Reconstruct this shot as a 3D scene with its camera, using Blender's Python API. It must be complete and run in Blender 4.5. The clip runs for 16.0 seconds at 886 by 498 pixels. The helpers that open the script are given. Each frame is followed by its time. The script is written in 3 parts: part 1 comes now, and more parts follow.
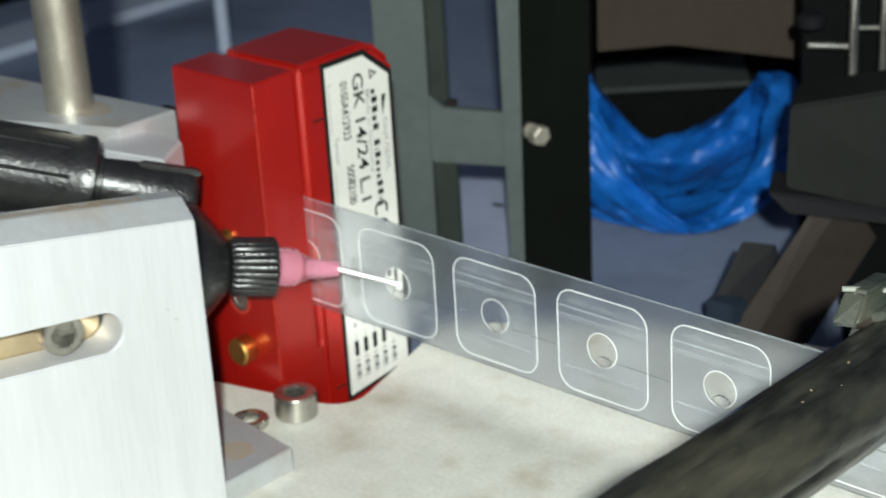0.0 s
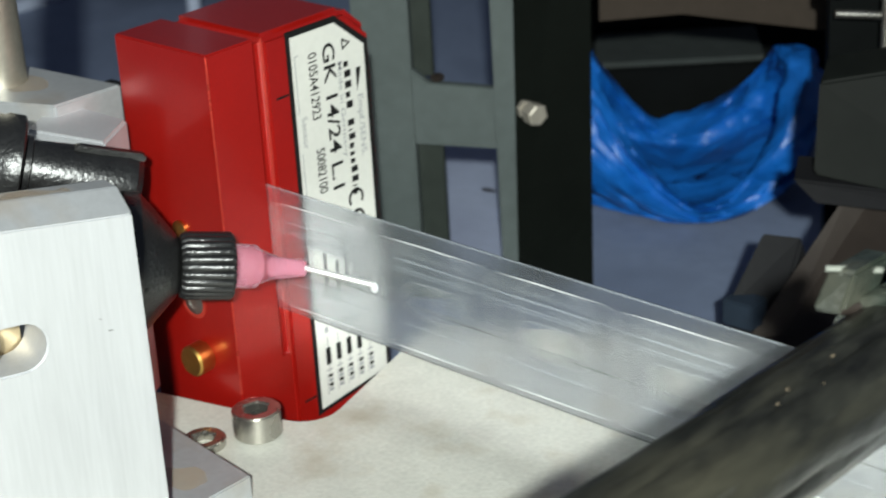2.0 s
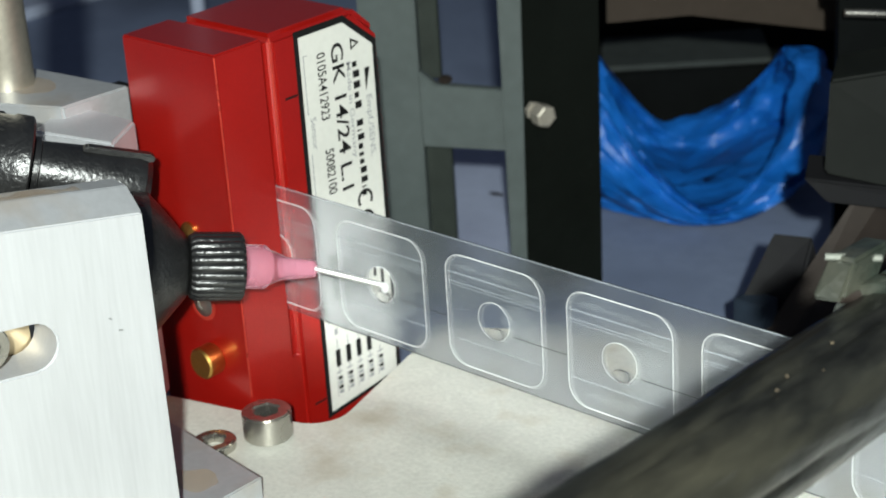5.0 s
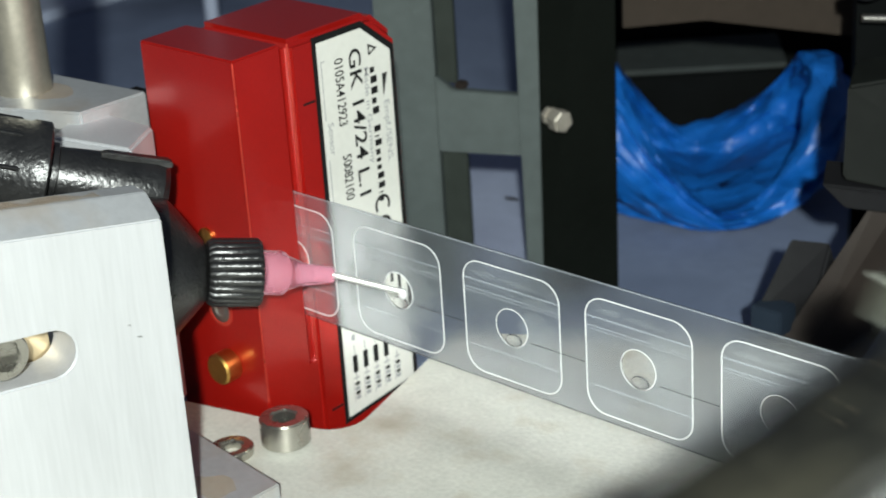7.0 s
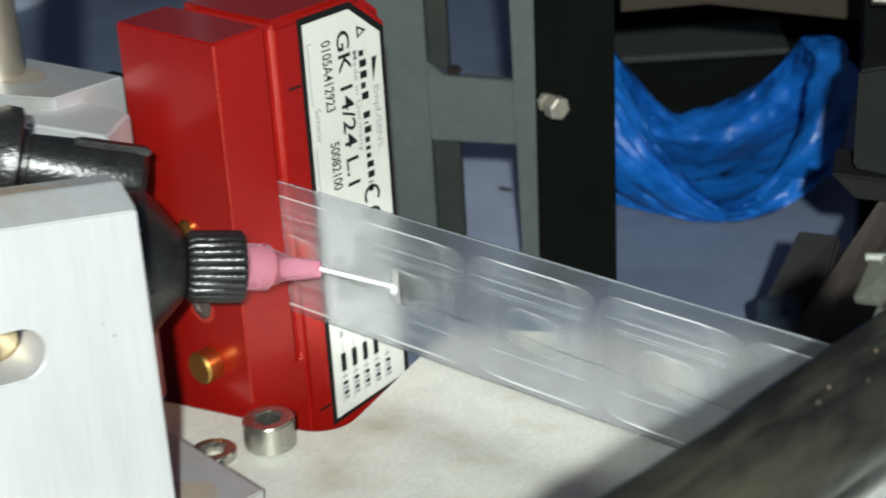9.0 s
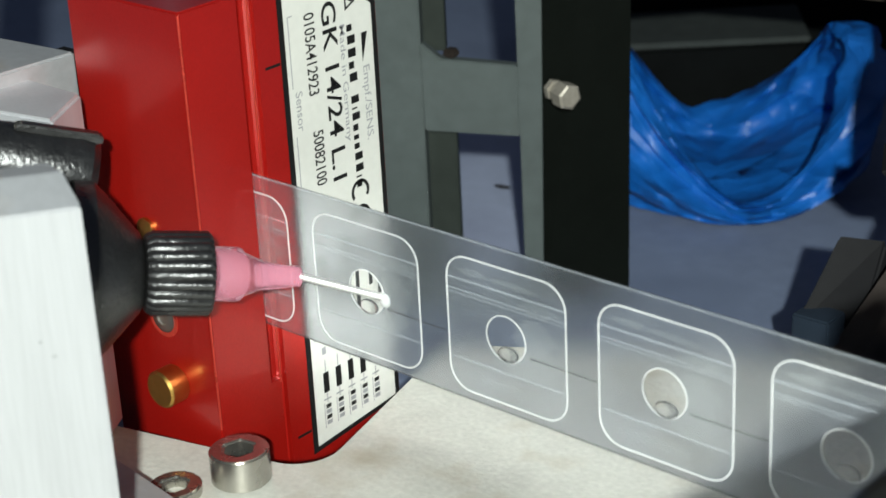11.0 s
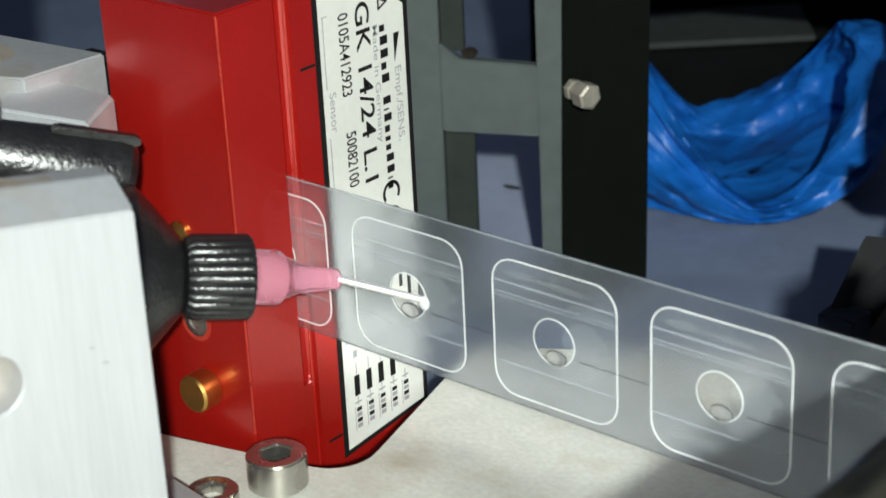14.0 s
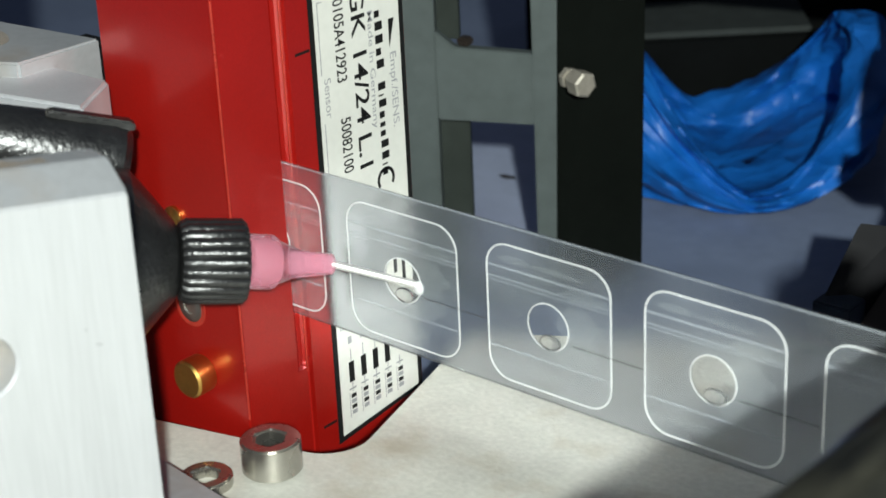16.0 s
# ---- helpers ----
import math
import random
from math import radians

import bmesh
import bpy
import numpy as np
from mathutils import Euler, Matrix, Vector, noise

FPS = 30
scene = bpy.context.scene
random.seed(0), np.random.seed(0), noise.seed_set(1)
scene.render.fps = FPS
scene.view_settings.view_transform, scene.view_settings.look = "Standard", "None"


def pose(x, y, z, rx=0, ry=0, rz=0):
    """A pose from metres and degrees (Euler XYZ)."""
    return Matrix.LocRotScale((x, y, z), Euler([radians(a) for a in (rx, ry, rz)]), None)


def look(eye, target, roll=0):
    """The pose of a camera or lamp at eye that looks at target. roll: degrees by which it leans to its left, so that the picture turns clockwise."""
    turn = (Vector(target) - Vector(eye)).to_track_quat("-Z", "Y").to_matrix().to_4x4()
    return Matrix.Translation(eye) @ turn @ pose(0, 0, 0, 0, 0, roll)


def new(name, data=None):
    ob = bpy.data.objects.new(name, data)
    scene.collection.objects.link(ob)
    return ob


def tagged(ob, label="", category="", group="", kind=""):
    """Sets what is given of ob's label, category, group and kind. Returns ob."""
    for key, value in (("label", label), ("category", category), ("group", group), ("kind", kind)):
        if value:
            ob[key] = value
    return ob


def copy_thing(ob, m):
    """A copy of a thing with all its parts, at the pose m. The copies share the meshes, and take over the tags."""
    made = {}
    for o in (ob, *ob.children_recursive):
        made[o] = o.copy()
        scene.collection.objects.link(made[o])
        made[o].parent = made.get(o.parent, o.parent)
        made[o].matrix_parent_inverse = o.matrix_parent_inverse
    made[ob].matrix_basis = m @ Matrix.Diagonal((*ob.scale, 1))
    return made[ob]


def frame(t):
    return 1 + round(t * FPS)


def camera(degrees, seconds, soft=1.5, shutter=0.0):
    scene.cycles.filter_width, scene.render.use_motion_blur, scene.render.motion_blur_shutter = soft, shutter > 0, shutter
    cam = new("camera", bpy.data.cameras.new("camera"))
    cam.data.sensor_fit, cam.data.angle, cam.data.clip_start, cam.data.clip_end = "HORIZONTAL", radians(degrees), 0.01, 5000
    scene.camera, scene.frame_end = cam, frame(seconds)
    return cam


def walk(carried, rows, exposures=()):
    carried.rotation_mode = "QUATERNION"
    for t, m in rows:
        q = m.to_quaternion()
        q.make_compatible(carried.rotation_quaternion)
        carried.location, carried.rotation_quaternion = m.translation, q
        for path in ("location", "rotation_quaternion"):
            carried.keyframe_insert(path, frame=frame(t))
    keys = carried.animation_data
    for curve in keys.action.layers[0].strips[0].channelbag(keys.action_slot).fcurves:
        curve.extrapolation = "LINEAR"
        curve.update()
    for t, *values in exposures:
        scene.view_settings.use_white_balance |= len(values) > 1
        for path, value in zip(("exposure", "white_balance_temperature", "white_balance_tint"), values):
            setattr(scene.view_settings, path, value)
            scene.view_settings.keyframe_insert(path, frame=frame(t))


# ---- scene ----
cam = camera(26.76, 16.0, soft=1.6, shutter=1.6)
cam.data.dof.use_dof, cam.data.dof.focus_distance, cam.data.dof.aperture_fstop = True, 0.325, 36.0
PATH = [
    (0, (0.29910, -0.26142, 0.20037), (0.04742, 0.00787, 0.04500), -3.60),
    (0.5, (0.28821, -0.24802, 0.19554), (0.03760, 0.02041, 0.03699), -3.64),
    (1, (0.28408, -0.24619, 0.19320), (0.03401, 0.02309, 0.03524), -3.54),
    (1.5, (0.27481, -0.23346, 0.18822), (0.02526, 0.03591, 0.02959), -3.58),
    (2, (0.26512, -0.22258, 0.18266), (0.01616, 0.04650, 0.02261), -3.40),
    (2.5, (0.26296, -0.22228, 0.18084), (0.01362, 0.04704, 0.02181), -3.55),
    (3, (0.26283, -0.22275, 0.18049), (0.01375, 0.04692, 0.02164), -3.59),
    (3.5, (0.26306, -0.22201, 0.18072), (0.01302, 0.04769, 0.02344), -3.62),
    (4, (0.26329, -0.22285, 0.18010), (0.01363, 0.04696, 0.02240), -3.76),
    (6.5, (0.26307, -0.22327, 0.17950), (0.01181, 0.04551, 0.02258), -3.76),
    (7, (0.26148, -0.22356, 0.18013), (0.00985, 0.04488, 0.02322), -3.81),
    (7.5, (0.25959, -0.22418, 0.17927), (0.00931, 0.04551, 0.02234), -3.65),
    (8, (0.25928, -0.22385, 0.17923), (0.00937, 0.04638, 0.02264), -3.75),
    (8.5, (0.25822, -0.22315, 0.17841), (0.00830, 0.04658, 0.02098), -3.79),
    (9, (0.24904, -0.21160, 0.17316), (-0.00025, 0.05791, 0.01434), -3.69),
    (11.5, (0.21371, -0.18071, 0.15331), (-0.03142, 0.09250, -0.00566), -2.91),
    (12, (0.21164, -0.18295, 0.15251), (-0.03355, 0.09063, -0.00571), -3.22),
    (12.5, (0.20503, -0.18554, 0.15500), (-0.03768, 0.08947, -0.00456), -3.03),
    (13, (0.20440, -0.18686, 0.15508), (-0.03558, 0.08999, -0.00543), -2.80),
    (13.5, (0.20466, -0.18779, 0.15552), (-0.03578, 0.08929, -0.00392), -2.72),
    (14, (0.20564, -0.18755, 0.15524), (-0.03401, 0.09009, -0.00439), -2.80),
    (14.5, (0.20606, -0.18770, 0.15468), (-0.03425, 0.08824, -0.00691), -2.92),
    (15, (0.20628, -0.18760, 0.15410), (-0.03336, 0.08965, -0.00625), -2.78),
    (15.5, (0.20692, -0.18756, 0.15387), (-0.03337, 0.08926, -0.00622), -2.90),
    (16, (0.20658, -0.18795, 0.15368), (-0.03251, 0.08975, -0.00671), -2.71),
]
walk(cam, [(t, look(e, g, r)) for t, e, g, r in PATH])

# ---- light ----
world = bpy.data.worlds.new("world")
scene.world = world
world.use_nodes = True
bg = world.node_tree.nodes["Background"]
bg.inputs[0].default_value = (0.50, 0.60, 0.85, 1)
bg.inputs[1].default_value = 0.13


def lamp(name, eye, target, watts, size, colour):
    data = bpy.data.lights.new(name, "AREA")
    data.shape, data.size, data.energy, data.color = "DISK", size, watts, colour
    ob = new(name, data)
    ob.matrix_world = look(eye, target)
    return ob


# unseen key lamp near the camera, placed to suit shadows and highlights
lamp("key_light", (0.393, -0.36, 0.283), (0.03, 0.0, 0.02), 6.4, 0.014, (0.93, 1.0, 0.95))
scene.view_settings.exposure = 0.0

# ---- materials ----


def material(name, colour, rough=0.5, metal=0.0, vary=0.15, grain=400.0, blotch=60.0, bump=0.1, stain=None, stretch=(1, 1, 1), coat=0.0, spec=0.5, sheen=0.1):
    m = bpy.data.materials.new(name)
    m.use_nodes = True
    nt = m.node_tree
    b = nt.nodes["Principled BSDF"]
    b.inputs["Roughness"].default_value, b.inputs["Metallic"].default_value = rough, metal
    b.inputs["Coat Weight"].default_value = coat
    b.inputs["Specular IOR Level"].default_value = spec
    b.inputs["Coat Roughness"].default_value = 0.15
    co = nt.nodes.new("ShaderNodeTexCoord")
    mp = nt.nodes.new("ShaderNodeMapping")
    mp.inputs["Scale"].default_value = stretch
    nt.links.new(co.outputs["Object"], mp.inputs[0])

    def tex(scale, detail):
        n = nt.nodes.new("ShaderNodeTexNoise")
        n.inputs["Scale"].default_value, n.inputs["Detail"].default_value = scale, detail
        nt.links.new(mp.outputs[0], n.inputs["Vector"])
        return n.outputs["Fac"]

    fine, coarse = tex(grain, 4), tex(blotch, 6)
    add = nt.nodes.new("ShaderNodeMath")
    add.operation = "ADD"
    nt.links.new(fine, add.inputs[0]), nt.links.new(coarse, add.inputs[1])
    rng = nt.nodes.new("ShaderNodeMapRange")
    rng.inputs["From Min"].default_value, rng.inputs["From Max"].default_value = 0.6, 1.4
    rng.inputs["To Min"].default_value, rng.inputs["To Max"].default_value = 1 - vary, 1 + vary
    nt.links.new(add.outputs[0], rng.inputs["Value"])
    mul = nt.nodes.new("ShaderNodeVectorMath")
    mul.operation = "SCALE"
    mul.inputs[0].default_value = colour
    nt.links.new(rng.outputs["Result"], mul.inputs["Scale"])
    out = mul.outputs["Vector"]
    if stain:
        ramp = nt.nodes.new("ShaderNodeMapRange")
        ramp.inputs["From Min"].default_value, ramp.inputs["From Max"].default_value = 0.52, 0.70
        nt.links.new(tex(blotch * 0.5, 8), ramp.inputs["Value"])
        mix = nt.nodes.new("ShaderNodeMix")
        mix.data_type = "RGBA"
        mix.inputs[7].default_value = (*stain, 1)
        nt.links.new(ramp.outputs["Result"], mix.inputs[0])
        nt.links.new(out, mix.inputs[6])
        out = mix.outputs[2]
    nt.links.new(out, b.inputs["Base Color"])
    rr = nt.nodes.new("ShaderNodeMapRange")
    rr.inputs["To Min"].default_value, rr.inputs["To Max"].default_value = max(rough - sheen, 0.02), min(rough + sheen, 1)
    nt.links.new(coarse, rr.inputs["Value"])
    nt.links.new(rr.outputs["Result"], b.inputs["Roughness"])
    if bump:
        bp = nt.nodes.new("ShaderNodeBump")
        bp.inputs["Strength"].default_value, bp.inputs["Distance"].default_value = bump, 0.0004
        nt.links.new(fine, bp.inputs["Height"])
        nt.links.new(bp.outputs["Normal"], b.inputs["Normal"])
    return m


def clear(name, haze, tint=(0.84, 0.90, 0.97), rough=0.12, gloss=0.10):
    """A thin clear film: mostly see-through, with a milky haze and a gloss."""
    m = bpy.data.materials.new(name)
    m.use_nodes = True
    nt = m.node_tree
    nt.nodes.clear()
    N = nt.nodes.new
    out, tr, di, tl, gl = (N("ShaderNodeOutputMaterial"), N("ShaderNodeBsdfTransparent"), N("ShaderNodeBsdfDiffuse"),
                           N("ShaderNodeBsdfTranslucent"), N("ShaderNodeBsdfGlossy"))
    di.inputs[0].default_value = tl.inputs[0].default_value = (*tint, 1)
    gl.inputs["Roughness"].default_value = rough
    co, no, rg = N("ShaderNodeTexCoord"), N("ShaderNodeTexNoise"), N("ShaderNodeMapRange")
    no.inputs["Scale"].default_value, no.inputs["Detail"].default_value = 90, 5
    rg.inputs["From Min"].default_value, rg.inputs["From Max"].default_value = 0.3, 0.7
    rg.inputs["To Min"].default_value, rg.inputs["To Max"].default_value = haze * 0.7, haze * 1.3
    nt.links.new(co.outputs["Object"], no.inputs["Vector"])
    nt.links.new(no.outputs["Fac"], rg.inputs["Value"])
    m1, m2, m3, fr = N("ShaderNodeMixShader"), N("ShaderNodeMixShader"), N("ShaderNodeMixShader"), N("ShaderNodeFresnel")
    fr.inputs[0].default_value = 1.0 + gloss
    m1.inputs[0].default_value = 0.3
    nt.links.new(di.outputs[0], m1.inputs[1]), nt.links.new(tl.outputs[0], m1.inputs[2])
    nt.links.new(rg.outputs["Result"], m2.inputs[0])
    nt.links.new(tr.outputs[0], m2.inputs[1]), nt.links.new(m1.outputs[0], m2.inputs[2])
    nt.links.new(fr.outputs[0], m3.inputs[0])
    nt.links.new(m2.outputs[0], m3.inputs[1]), nt.links.new(gl.outputs[0], m3.inputs[2])
    nt.links.new(m3.outputs[0], out.inputs[0])
    return m


def frosted(name, haze, rough, tint=(0.84, 0.90, 0.97)):
    """A cloudy film with two faces: what lies behind it blurs with its distance."""
    m = clear(name, haze, tint, 0.25, 0.10)
    nt = m.node_tree
    old = next(n for n in nt.nodes if n.bl_idname == "ShaderNodeBsdfTransparent")
    fr = nt.nodes.new("ShaderNodeBsdfRefraction")
    fr.inputs["Roughness"].default_value, fr.inputs["IOR"].default_value = rough, 1.45
    fr.inputs["Color"].default_value = (0.78, 0.79, 0.815, 1)
    for link in list(old.outputs[0].links):
        nt.links.new(fr.outputs[0], link.to_socket)
    nt.nodes.remove(old)
    return m


def crinkled(name, colour, rough, scale, strength):
    """Thin creased plastic: sharp ridges between flat facets, and a little light through it."""
    m = material(name, colour, rough, 0.0, 0.25, 160, 30, 0.0, spec=0.5, sheen=0.08)
    nt = m.node_tree
    b = nt.nodes["Principled BSDF"]
    co, warp, add = nt.nodes.new("ShaderNodeTexCoord"), nt.nodes.new("ShaderNodeTexNoise"), nt.nodes.new("ShaderNodeVectorMath")
    warp.inputs["Scale"].default_value, warp.inputs["Detail"].default_value = scale * 0.5, 4
    add.operation = "MULTIPLY_ADD"
    add.inputs[1].default_value = (0.018, 0.018, 0.018)
    nt.links.new(co.outputs["Object"], warp.inputs["Vector"])
    nt.links.new(warp.outputs["Color"], add.inputs[0]), nt.links.new(co.outputs["Object"], add.inputs[2])
    last = None
    for k, w in ((1.0, 1.0), (2.7, 0.5)):
        vo = nt.nodes.new("ShaderNodeTexVoronoi")
        vo.feature = "F1"
        vo.inputs["Scale"].default_value = scale * k
        nt.links.new(add.outputs[0], vo.inputs["Vector"])
        bp = nt.nodes.new("ShaderNodeBump")
        bp.inputs["Strength"].default_value, bp.inputs["Distance"].default_value = strength * w, 0.6 / (scale * k)
        nt.links.new(vo.outputs["Distance"], bp.inputs["Height"])
        if last:
            nt.links.new(last, bp.inputs["Normal"])
        last = bp.outputs["Normal"]
    nt.links.new(last, b.inputs["Normal"])
    return m


RED = material("red_anodised", (0.345, 0.007, 0.004), 0.34, 0.34, 0.13, 2500, 40, 0.10, coat=0.5, sheen=0.04)
WORN = material("worn_red_edge", (0.55, 0.055, 0.035), 0.3, 0.5, 0.3, 900, 120, 0.1)
ALU = material("milled_aluminium", (0.56, 0.565, 0.58), 0.45, 0.45, 0.07, 500, 60, 0.05, stretch=(3, 3, 0.2))
ALU_DULL = material("dull_aluminium", (0.50, 0.51, 0.52), 0.5, 0.6, 0.10, 600, 60, 0.10, stain=(0.40, 0.30, 0.20))
PLATE = material("sanded_plate", (0.61, 0.605, 0.545), 0.60, 0.2, 0.14, 900, 120, 0.25, stain=(0.44, 0.40, 0.32))
STEEL = material("steel", (0.46, 0.44, 0.40), 0.28, 0.95, 0.12, 800, 90, 0.10)
ZINC = material("zinc_plate", (0.34, 0.31, 0.26), 0.55, 0.5, 0.2, 800, 90, 0.2)
SHAFT = material("ground_shaft", (0.50, 0.46, 0.38), 0.42, 0.85, 0.15, 700, 60, 0.05)
BRASS = material("brass", (0.50, 0.30, 0.08), 0.36, 1.0, 0.12, 900, 120, 0.08)
BLACK = material("black_plastic", (0.010, 0.010, 0.010), 0.31, 0.0, 0.3, 1100, 300, 0.42, spec=0.75)
RUBBER = material("black_rubber", (0.006, 0.006, 0.007), 0.7, 0.0, 0.2, 500, 100, 0.1, spec=0.15)
PAPER = material("label_stock", (0.57, 0.565, 0.52), 0.45, 0.0, 0.05, 700, 80, 0.02)
INK = material("black_ink", (0.008, 0.008, 0.008), 0.6, 0.0, 0.2, 700, 100, 0.0, spec=0.15)
GREY_INK = material("grey_ink", (0.25, 0.25, 0.26), 0.5, 0.0, 0.2, 700, 100, 0.0)
PINK = clear("pink_polypropylene", 0.30, (0.98, 0.44, 0.58), 0.3, 0.08)
NEEDLE = material("needle_steel", (0.85, 0.84, 0.82), 0.35, 0.6, 0.05, 900, 100, 0.0)
FILM = frosted("carrier_film", 0.038, 0.21)
LABEL = clear("label_film", 0.04)
EDGE = clear("cut_edge", 0.55, (0.95, 0.96, 0.96))
SHEEN_STREAK = clear("sheen_streak", 0.16)
DARK_LINE = clear("dark_crease", 0.28, (0.12, 0.12, 0.13))
PALE_PATCH = clear("pale_patch_film", 0.035, (0.90, 0.97, 0.97))
SKIN = clear("adhesive_skin", 0.035, (0.9, 0.93, 0.95), 0.2, 0.06)
GEL = clear("clear_gel", 0.03, (0.95, 0.96, 0.96), 0.05, 0.22)
TAN = material("tan_metal", (0.42, 0.33, 0.20), 0.4, 0.6, 0.2, 300, 80, 0.1)
# frame grey is darkened to stand in for light falling off with distance
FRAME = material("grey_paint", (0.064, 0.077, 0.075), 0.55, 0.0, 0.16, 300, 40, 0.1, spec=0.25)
# dark paint, taken near black for a post side turned from the light
FRAME_SHADED = material("shaded_dark_paint", (0.0035, 0.0045, 0.0035), 0.6, 0.0, 0.15, 300, 40, 0.1, spec=0.05)
# darker than the frame: the openings' unlit inner sides are put into this colour
CHANNEL = material("unlit_channel_green", (0.022, 0.027, 0.023), 0.55, 0.0, 0.2, 300, 40, 0.1, spec=0.15)
SHEET = material("pale_lilac_sheet", (0.34, 0.38, 0.50), 0.6, 0.0, 0.10, 200, 40, 0.1, stain=(0.28, 0.31, 0.42))
FLOOR = material("floor_paint", (0.155, 0.19, 0.275), 0.6, 0.0, 0.12, 200, 25, 0.1, stain=(0.08, 0.10, 0.15))
CABINET = material("cabinet_paint", (0.11, 0.13, 0.19), 0.6, 0.0, 0.12, 200, 20, 0.05)
LEDGE = material("pale_trim", (0.34, 0.38, 0.48), 0.5, 0.0, 0.10, 200, 20, 0.05)
BAG = crinkled("blue_plastic", (0.003, 0.095, 0.37), 0.44, 48.0, 0.42)
# light lost over distance is put into the card, arm and machine colours
CARD = material("cardboard", (0.036, 0.028, 0.022), 0.85, 0.0, 0.12, 300, 30, 0.2, spec=0.1)
ARM = material("dimmed_arm_paint", (0.0062, 0.0072, 0.0062), 0.6, 0.0, 0.25, 200, 40, 0.1, spec=0.08)
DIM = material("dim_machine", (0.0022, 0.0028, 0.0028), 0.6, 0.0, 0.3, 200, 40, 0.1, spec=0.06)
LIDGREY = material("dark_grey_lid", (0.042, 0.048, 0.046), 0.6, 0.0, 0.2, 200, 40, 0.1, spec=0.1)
BLUEGREY = material("blue_grey_paint", (0.016, 0.024, 0.036), 0.5, 0.0, 0.2, 200, 40, 0.1, spec=0.2)
RUST = material("worn_steel", (0.028, 0.021, 0.017), 0.5, 0.2, 0.2, 200, 40, 0.1)
ROLLER = material("dark_rubber", (0.013, 0.013, 0.010), 0.33, 0.0, 0.7, 500, 130, 0.9, stain=(0.042, 0.039, 0.026), stretch=(1, 0.3, 1), coat=0.3)
SCUFFED = material("scuffed_clear_plastic", (0.20, 0.21, 0.18), 0.3, 0.0, 0.3, 600, 140, 0.2)
FLECK = material("dried_flecks", (0.22, 0.17, 0.11), 0.5, 0.0, 0.3, 900, 200, 0.1)
LUG = material("cloudy_clear_plastic", (0.030, 0.038, 0.030), 0.16, 0.0, 0.6, 300, 140, 0.6, stain=(0.07, 0.072, 0.055), coat=0.5)
RESIDUE = clear("dried_residue", 0.10, (0.55, 0.34, 0.13), 0.5, 0.02)
SCUFF = clear("scuff", 0.12, (0.2, 0.2, 0.2), 0.5, 0.02)

# ---- builders: all sizes in centimetres ----
CM = 0.01
HOME = {}
# the background is drawn in a plan of its own, which comes in by this share towards the operator
FAR, PIVOT = 1.0, Vector((28.4, -24.6, 19.3))


def settle(p):
    return PIVOT + (Vector(p) - PIVOT) * FAR



def thing(name, at, label, category, group="", kind=""):
    at = settle(at)
    ob = new(name)
    ob.location = at * CM
    ob.empty_display_size = 0.005
    HOME[ob.name] = Vector(at)
    return tagged(ob, label, category, group, kind)


def mesh_of(name, bm, mat, origin, smooth=False):
    me = bpy.data.meshes.new(name)
    bmesh.ops.recalc_face_normals(bm, faces=bm.faces)
    for v in bm.verts:
        v.co = settle(v.co) - origin
    bmesh.ops.scale(bm, verts=bm.verts, vec=(CM, CM, CM))
    bm.to_mesh(me)
    bm.free()
    me.materials.append(mat)
    if smooth:
        for p in me.polygons:
            p.use_smooth = True
        me.set_sharp_from_angle(angle=radians(35))
    return me


def part(name, bm, mat, parent, label="", smooth=False):
    """One mesh under a thing or under a part; the bmesh is in the world's centimetres."""
    origin = HOME[parent.name]
    ob = new(name, mesh_of(name, bm, mat, origin, smooth))
    ob.parent = parent
    HOME[ob.name] = origin
    return tagged(ob, label)


def single(name, bm, mat, at, label, category, group="", kind="", smooth=False):
    at = settle(at)
    ob = new(name, mesh_of(name, bm, mat, at, smooth))
    ob.location = at * CM
    HOME[ob.name] = at
    return tagged(ob, label, category, group, kind)


def soften(bm, width, segments=2):
    if width:
        edges = [e for e in bm.edges if len(e.link_faces) == 2 and e.calc_face_angle(0) > 0.5]
        bmesh.ops.bevel(bm, geom=edges, offset=width, segments=segments, affect="EDGES", clamp_overlap=True)
    return bm


def box(a, b, bevel=0.0, segments=2):
    bm = bmesh.new()
    bmesh.ops.create_cube(bm, size=1)
    for v in bm.verts:
        v.co = Vector([a[i] + (b[i] - a[i]) * (v.co[i] + 0.5) for i in range(3)])
    return soften(bm, bevel, segments)


def prism(outline, lift, bevel=0.0, holes=(), segments=2):
    """A solid with a flat outline (3D points) pushed along lift; holes are more outlines in the same plane."""
    bm = bmesh.new()
    edges = []
    for loop in (outline, *holes):
        vs = [bm.verts.new(p) for p in loop]
        edges += [bm.edges.new((vs[i], vs[i - 1])) for i in range(len(vs))]
    if holes:
        bmesh.ops.triangle_fill(bm, use_beauty=True, use_dissolve=False, edges=edges)
    else:
        bm.faces.new(vs)
    made = bmesh.ops.extrude_face_region(bm, geom=list(bm.faces))
    bmesh.ops.translate(bm, verts=[v for v in made["geom"] if isinstance(v, bmesh.types.BMVert)], vec=Vector(lift))
    bmesh.ops.recalc_face_normals(bm, faces=bm.faces)
    return soften(bm, bevel, segments)


